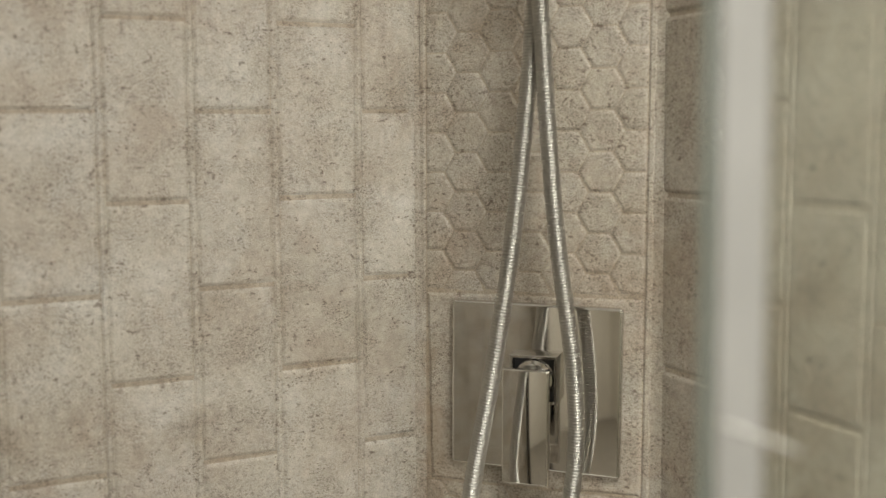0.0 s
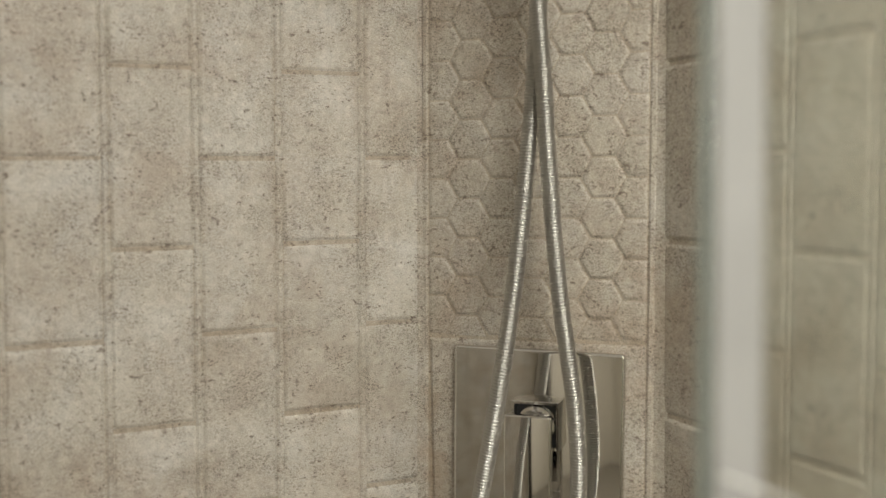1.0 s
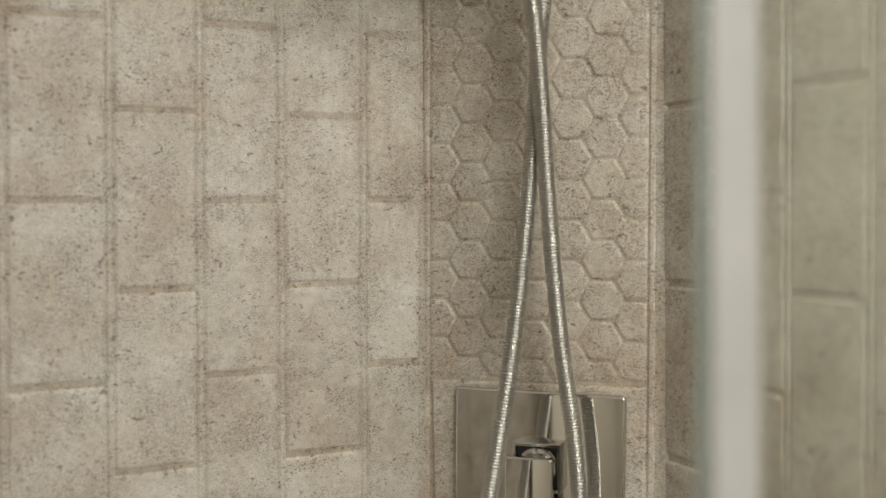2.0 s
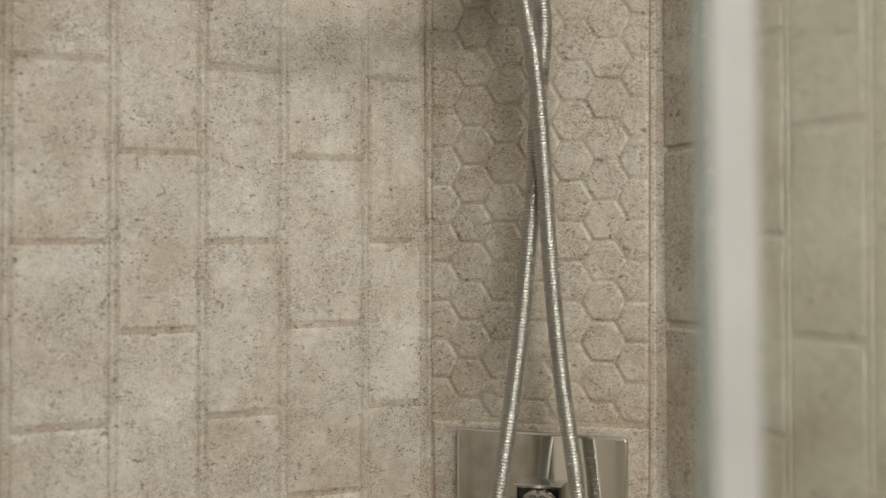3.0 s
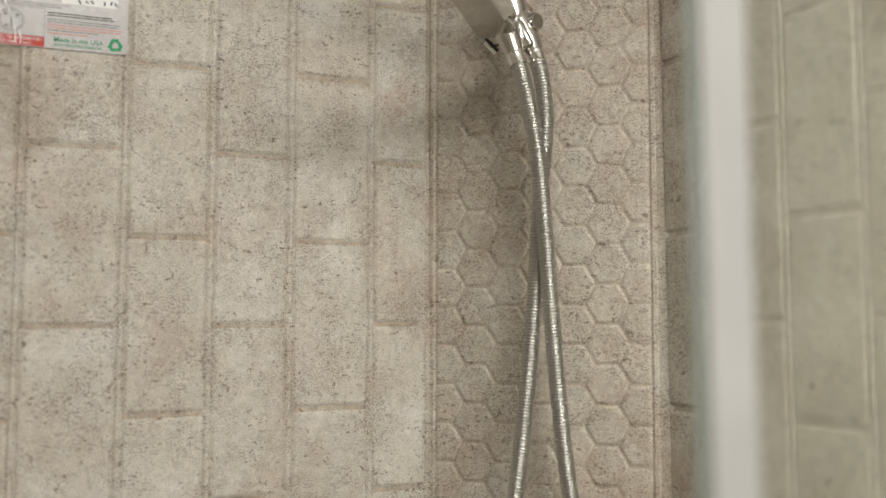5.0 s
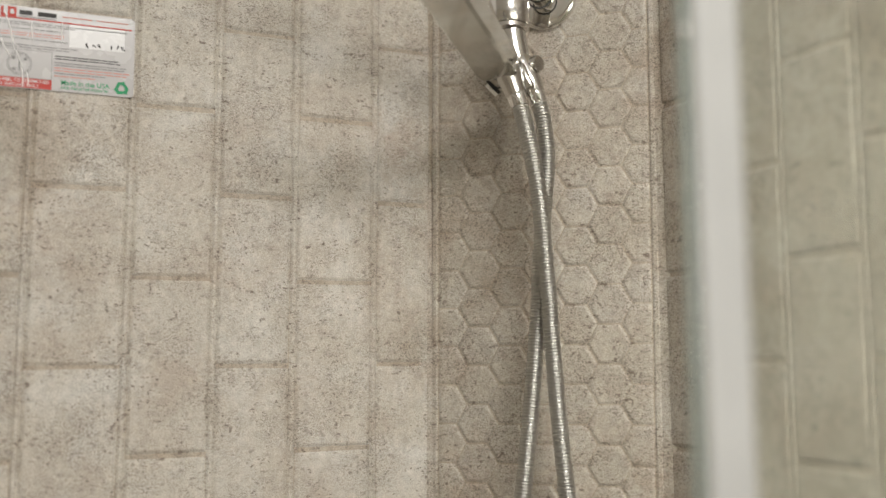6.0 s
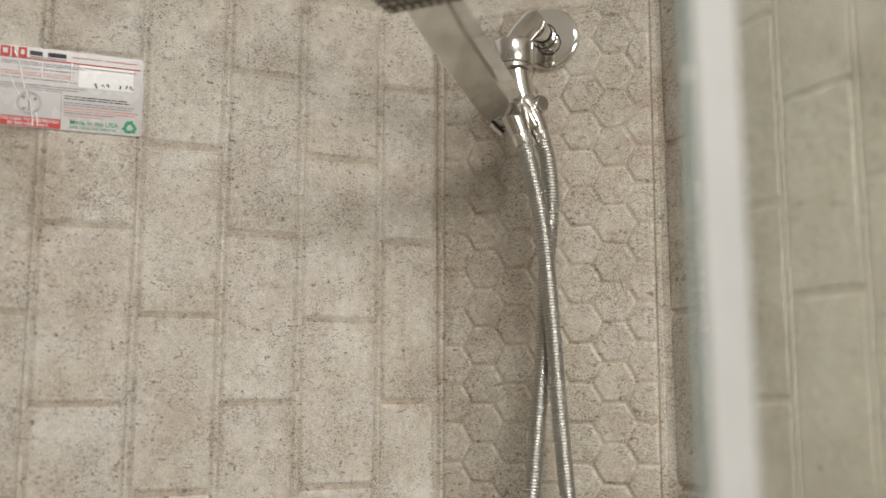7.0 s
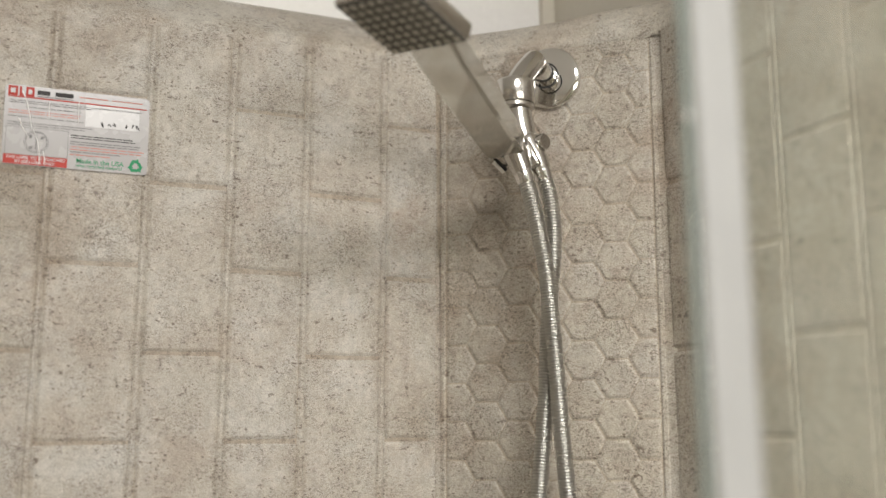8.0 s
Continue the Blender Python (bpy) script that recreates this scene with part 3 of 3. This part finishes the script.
def grip():
    """A tapering four-sided grip with eased edges."""
    bm = bmesh.new()
    rings = []
    for f, w, d in ((0.0, 0.0188, 0.0128), (0.025, 0.0200, 0.0140), (0.4, 0.0205, 0.0150), (0.8, 0.0205, 0.0140), (1.0, 0.0205, 0.009)):
        c = grip_low.lerp(grip_high, f)
        e = 0.003
        ring = [(w, d - e), (w - e, d), (-w + e, d), (-w, d - e), (-w, -d + e), (-w + e, -d), (w - e, -d), (w, -d + e)]
        rings.append([bm.verts.new(c + across * x + deep * y) for x, y in ring])
    for a, b in zip(rings, rings[1:]):
        for k in range(8):
            bm.faces.new((a[k], a[(k + 1) % 8], b[(k + 1) % 8], b[k]))
    bm.faces.new(rings[0])
    bm.faces.new(rings[-1])
    return bm


part("grip", grip(), GRIP, hand, "four-sided polished chrome grip", True)
end_m = Matrix(((across.x, deep.x, axis.x, grip_low.x), (across.y, deep.y, axis.y, grip_low.y), (across.z, deep.z, axis.z, grip_low.z), (0, 0, 0, 1)))
part("end_cap", block((0.0370, 0.0250, 0.0014), end_m @ pose(0, 0, -0.0006), 0.0005, 1), DULL, hand, "dull steel end cap")
cone, _ = smooth_line([at_panel(0.1150, 1.796, 0.090), at_panel(0.1180, 1.786, 0.089), at_panel(0.1218, 1.774, 0.087), at_panel(0.126, 1.760, 0.085)], 12)
part("socket", tube(cone, [0.0132, 0.0132, 0.0131, 0.0130, 0.0128, 0.0125, 0.0121, 0.0117, 0.0113, 0.0108, 0.0102, 0.0096], 24), BRUSHED, hand, "tapered chrome hose socket", True)
switch_m = Matrix.Translation(at_panel(0.0995, 1.7765, 0.077)) @ WALL_DIAGONAL.to_3x3().to_4x4() @ pose(0, 0, 0, 0, 0, 42)
switch = part("spray_switch", block((0.0034, 0.0195, 0.0030), switch_m, 0.0010, 2), RUBBER, hand, "small black switch")
part("switch_paddle", block((0.0046, 0.0170, 0.0016), switch_m @ pose(-0.0036, -0.0015, 0.0), 0.0006, 2), CHROME, switch, "chrome paddle")
line, _ = smooth_line([switch_m @ Vector((0.001, -0.002, 0.001)), at_panel(0.1070, 1.7735, 0.081), at_panel(0.1120, 1.7760, 0.083)], 8)
part("switch_wire", tube(line, [0.0008] * 8, 8), RUBBER, switch, "thin black wire spring", True)


# ---- hose ----
def hose_line():
    down = [(0.126, 1.762, 0.086), (0.133, 1.738, 0.087), (0.141, 1.701, 0.088), (0.147, 1.661, 0.087), (0.1505, 1.616, 0.086), (0.1538, 1.5601, 0.084), (0.1566, 1.5001, 0.081), (0.1612, 1.4246, 0.077), (0.1664, 1.3606, 0.073), (0.1727, 1.3093, 0.07), (0.1782, 1.267, 0.069), (0.1819, 1.2236, 0.069), (0.1829, 1.1807, 0.07), (0.1792, 1.1333, 0.073), (0.1695, 1.0801, 0.08), (0.1495, 1.0341, 0.088), (0.1227, 1.0248, 0.098), (0.0992, 1.0495, 0.105), (0.0869, 1.0967, 0.109)]
    up = [(0.0898, 1.1366, 0.11), (0.0978, 1.1823, 0.109), (0.1081, 1.239, 0.107), (0.1179, 1.3032, 0.102), (0.125, 1.3617, 0.094), (0.1308, 1.4247, 0.085), (0.1355, 1.4929, 0.075), (0.1392, 1.5449, 0.069), (0.1418, 1.5961, 0.067), (0.1468, 1.6522, 0.067), (0.1508, 1.6982, 0.067), (0.148, 1.74, 0.068), (0.1405, 1.768, 0.068)]
    return [at_panel(*p) for p in down + up]


def ribbed_hose():
    """Coiled steel hose: one narrow rib after the other."""
    rough_line, length = smooth_line(hose_line(), 40)
    count = int(length / 0.0030)
    line, _ = smooth_line(hose_line(), count * 6)
    radii = [(0.0069, 0.0070, 0.0080, 0.0084, 0.0084, 0.0080)[k % 6] for k in range(count * 6)]
    return tube(line, radii, 20)


hose = tagged(new("shower_hose"), "ribbed stainless steel shower hose hanging in a long loop", "shower hose")
coil = part("coil", ribbed_hose(), STEEL, hose)
coil.data.shade_smooth()
ends = hose_line()
for a, b in ((ends[0], ends[1]), (ends[-1], ends[-2])):
    way = (b - a).normalized()
    line, _ = smooth_line([a - way * 0.004, a + way * 0.004, a + way * 0.012], 8)
    part("ferrule", tube(line, [0.0088, 0.0096, 0.0098, 0.0098, 0.0096, 0.0094, 0.0092, 0.0088], 20), CHROME, hose, "short smooth chrome ferrule", True)


# ---- label ----
notice = tagged(new("label_sticker"), "white printed label with red and green print on tiles", "label")
LX, LZ, LW, LH = -0.450, 1.763, 0.1355, 0.0795
label_m = Matrix(((1, 0, 0, LX), (0, 0, -1, -0.0010), (0, 1, 0, LZ), (0, 0, 0, 1))) @ pose(0, 0, 0, 0, 0, 0.0)


def sheet(name, x0, x1, y0, y1, mat, lift, label=""):
    return part(name, span((x0 * LW, y0 * LH, lift - 0.0001), (x1 * LW, y1 * LH, lift), label_m), mat, notice, label)


def letters(name, text, x, y, height, width, mat, lift, parent):
    data = bpy.data.curves.new(name, "FONT")
    data.body, data.size, data.extrude = text, height * LH, 0.00004
    data.offset = 0.010 * height * LH
    source = new(name, data)
    bpy.context.view_layer.update()
    me = bpy.data.meshes.new_from_object(source.evaluated_get(bpy.context.evaluated_depsgraph_get()))
    bpy.data.objects.remove(source)
    xs = [v.co.x for v in me.vertices]
    k = width * LW / (max(xs) - min(xs))
    me.transform(label_m @ Matrix.Translation((x * LW, y * LH, lift)) @ Matrix.Diagonal((k, 1, 1, 1)))
    me.materials.clear()
    me.materials.append(mat)
    ob = new(name, me)
    ob.parent = parent
    return ob




def film():
    """The label's film, with rounded corners."""
    bm = bmesh.new()
    r = 0.004
    rim = [(cx + r * math.cos(a), cy + r * math.sin(a)) for cx, cy, a0 in ((LW - r, LH - r, 0), (r, LH - r, 90), (r, r, 180), (LW - r, r, 270)) for a in (radians(a0 + 18 * j) for j in range(6))]
    top = [bm.verts.new((x, y, 0.0004)) for x, y in rim]
    low = [bm.verts.new((x, y, 0.0)) for x, y in rim]
    bm.faces.new(top)
    for k in range(len(rim)):
        bm.faces.new((low[k], low[(k + 1) % len(rim)], top[(k + 1) % len(rim)], top[k]))
    bm.transform(label_m)
    return bm


part("film", film(), PAPER, notice, "glossy white label film")
# lamp glare on the glossy film, laid on as a pale patch
sheet("painted_glare", 0.55, 0.93, 0.56, 0.84, WHITE_GLARE_PRINT, 0.0006)
for x0, x1 in ((0.02, 0.085), (0.095, 0.125), (0.138, 0.195)):
    mark = sheet("maker_mark", x0, x1, 0.865, 0.985, INK_RED, 0.0006)
    part("mark_field", span(((x0 + 0.016) * LW, 0.895 * LH, 0.0006), ((x1 - (0.016 if x0 != 0.095 else 0.0)) * LW, (0.955 if x0 != 0.095 else 0.985) * LH, 0.0007), label_m), PAPER, mark)
sheet("maker_name", 0.215, 0.30, 0.90, 0.955, INK_DARK, 0.0006)
sheet("maker_name", 0.335, 0.46, 0.90, 0.955, INK_DARK, 0.0006)
sheet("maker_name", 0.215, 0.46, 0.872, 0.886, INK_GREY, 0.0006)
sheet("print_line", 0.50, 0.70, 0.92, 0.932, INK_PINK, 0.0006)
sheet("print_line", 0.73, 0.95, 0.92, 0.932, INK_PINK, 0.0006)
sheet("red_rule", 0.02, 0.98, 0.845, 0.862, INK_RED, 0.0006)
row = random.Random(3)
for y, mat, end in ((0.80, INK_GREY, 0.95), (0.775, INK_GREY, 0.60), (0.725, INK_GREY, 0.52), (0.675, INK_PINK, 0.55), (0.645, INK_PINK, 0.50), (0.60, INK_GREY, 0.54), (0.525, INK_GREY, 0.60), (0.495, INK_GREY, 0.55)):
    x = 0.03 if y != 0.725 else 0.14
    while x < end - 0.03:
        w = row.uniform(0.03, 0.09)
        sheet("print_line", x, min(x + w, end), y, y + 0.010, mat, 0.0006)
        x += w + 0.008
for y, mat, end in ((0.425, INK_DARK, 0.90), (0.395, INK_DARK, 0.94), (0.345, INK_GREY, 0.95), (0.315, INK_GREY, 0.93), (0.280, INK_PINK, 0.97), (0.245, INK_PINK, 0.95), (0.215, INK_GREY, 0.80), (0.18, INK_PINK, 0.74)):
    x = 0.455
    while x < end - 0.03:
        w = row.uniform(0.03, 0.08)
        sheet("print_line", x, min(x + w, end), y, y + 0.012, mat, 0.0006)
        x += w + 0.007
for x in (0.655, 0.700, 0.742, 0.830, 0.872, 0.905):
    stroke = [(x + row.uniform(0, 0.032), 0.565 + row.uniform(0, 0.085)) for k in range(4)]
    line, _ = smooth_line([label_m @ Vector((u * LW, v * LH, 0.0008)) for u, v in stroke], 20)
    part("handwriting", tube(line, [0.0004] * 20, 6), INK_DARK, notice)
for x0, x1, y0, y1 in ((0.02, 0.44, 0.47, 0.475), (0.02, 0.44, 0.125, 0.13), (0.02, 0.023, 0.13, 0.47), (0.437, 0.44, 0.13, 0.47)):
    sheet("frame_rule", x0, x1, y0, y1, INK_GREY, 0.0006)
ring_m = label_m @ Matrix.Translation((0.225 * LW, 0.30 * LH, 0.0004))
for radius in (0.0112, 0.0098):
    part("dial_ring", lathe([(radius, 0.0), (radius, 0.0002), (radius - 0.0005, 0.0002), (radius - 0.0005, 0.0)], ring_m, 36), INK_GREY, notice)
for x, y, wide, high in ((-0.0052, 0.0052, 0.0026, 0.0030), (0.0052, 0.0046, 0.0026, 0.0030), (-0.0046, -0.0058, 0.0030, 0.0022), (0.0, 0.0, 0.0012, 0.0150)):
    part("dial_mark", block((wide, high, 0.0002), ring_m @ pose(x, y, 0.0001)), INK_GREY, notice)
band = sheet("red_band", 0.012, 0.44, 0.008, 0.125, INK_RED, 0.0006, "red warning band")
letters("warning", "THIS LABEL TO BE REMOVED", 0.03, 0.075, 0.052, 0.395, WHITE_GLARE_PRINT, 0.0007, band)
letters("warning", "BY END USER ONLY.", 0.09, 0.022, 0.052, 0.27, WHITE_GLARE_PRINT, 0.0007, band)
letters("green_print", "Made in the USA", 0.50, 0.085, 0.085, 0.33, INK_GREEN, 0.0006, notice)
letters("green_print", "with recycled material", 0.50, 0.035, 0.055, 0.32, INK_GREEN, 0.0006, notice)


def arrow(turn):
    """One bent arrow of the recycling sign."""
    bm = bmesh.new()
    rows = [(-0.0058, 0.0014), (-0.0030, 0.0064), (0.0008, 0.0064), (0.0022, 0.0078), (0.0036, 0.0034), (-0.0008, 0.0026), (0.0000, 0.0036), (-0.0010, 0.0036), (-0.0030, 0.0000)]
    top = [bm.verts.new((x, y, 0.0002)) for x, y in rows]
    low = [bm.verts.new((x, y, 0.0)) for x, y in rows]
    bm.faces.new(top)
    for k in range(len(rows)):
        bm.faces.new((top[k], low[k], low[(k + 1) % len(rows)], top[(k + 1) % len(rows)]))
    bm.transform(label_m @ Matrix.Translation((0.915 * LW, 0.105 * LH, 0.0004)) @ pose(0, 0, 0, 0, 0, turn))
    return bm


def wrinkle(points):
    """A fold in the clear film, standing up a little; its glint is painted white."""
    line, _ = smooth_line([label_m @ Vector((x * LW, y * LH, 0.0007)) for x, y in points], 14)
    return tube(line, [0.0001] + [0.00042] * 12 + [0.0001], 6)


for points in (((0.115, 0.93), (0.150, 0.78), (0.175, 0.60), (0.19, 0.46)), ((0.10, 0.60), (0.125, 0.48), (0.17, 0.36)),
               ((0.20, 0.46), (0.235, 0.30), (0.25, 0.14), (0.252, 0.02)), ((0.30, 0.82), (0.302, 0.70), (0.305, 0.62)), ((0.50, 0.86), (0.50, 0.72), (0.502, 0.60)),
               ((0.275, 0.20), (0.285, 0.10), (0.285, 0.03))):
    # white paint on the clear folds imitates their highlights
    part("wrinkle_glint", wrinkle(points), DRYWALL, notice, "", True)
for turn in (0, 120, 240):
    part("recycling_arrow", arrow(turn), INK_GREEN, notice, "green recycling arrow")
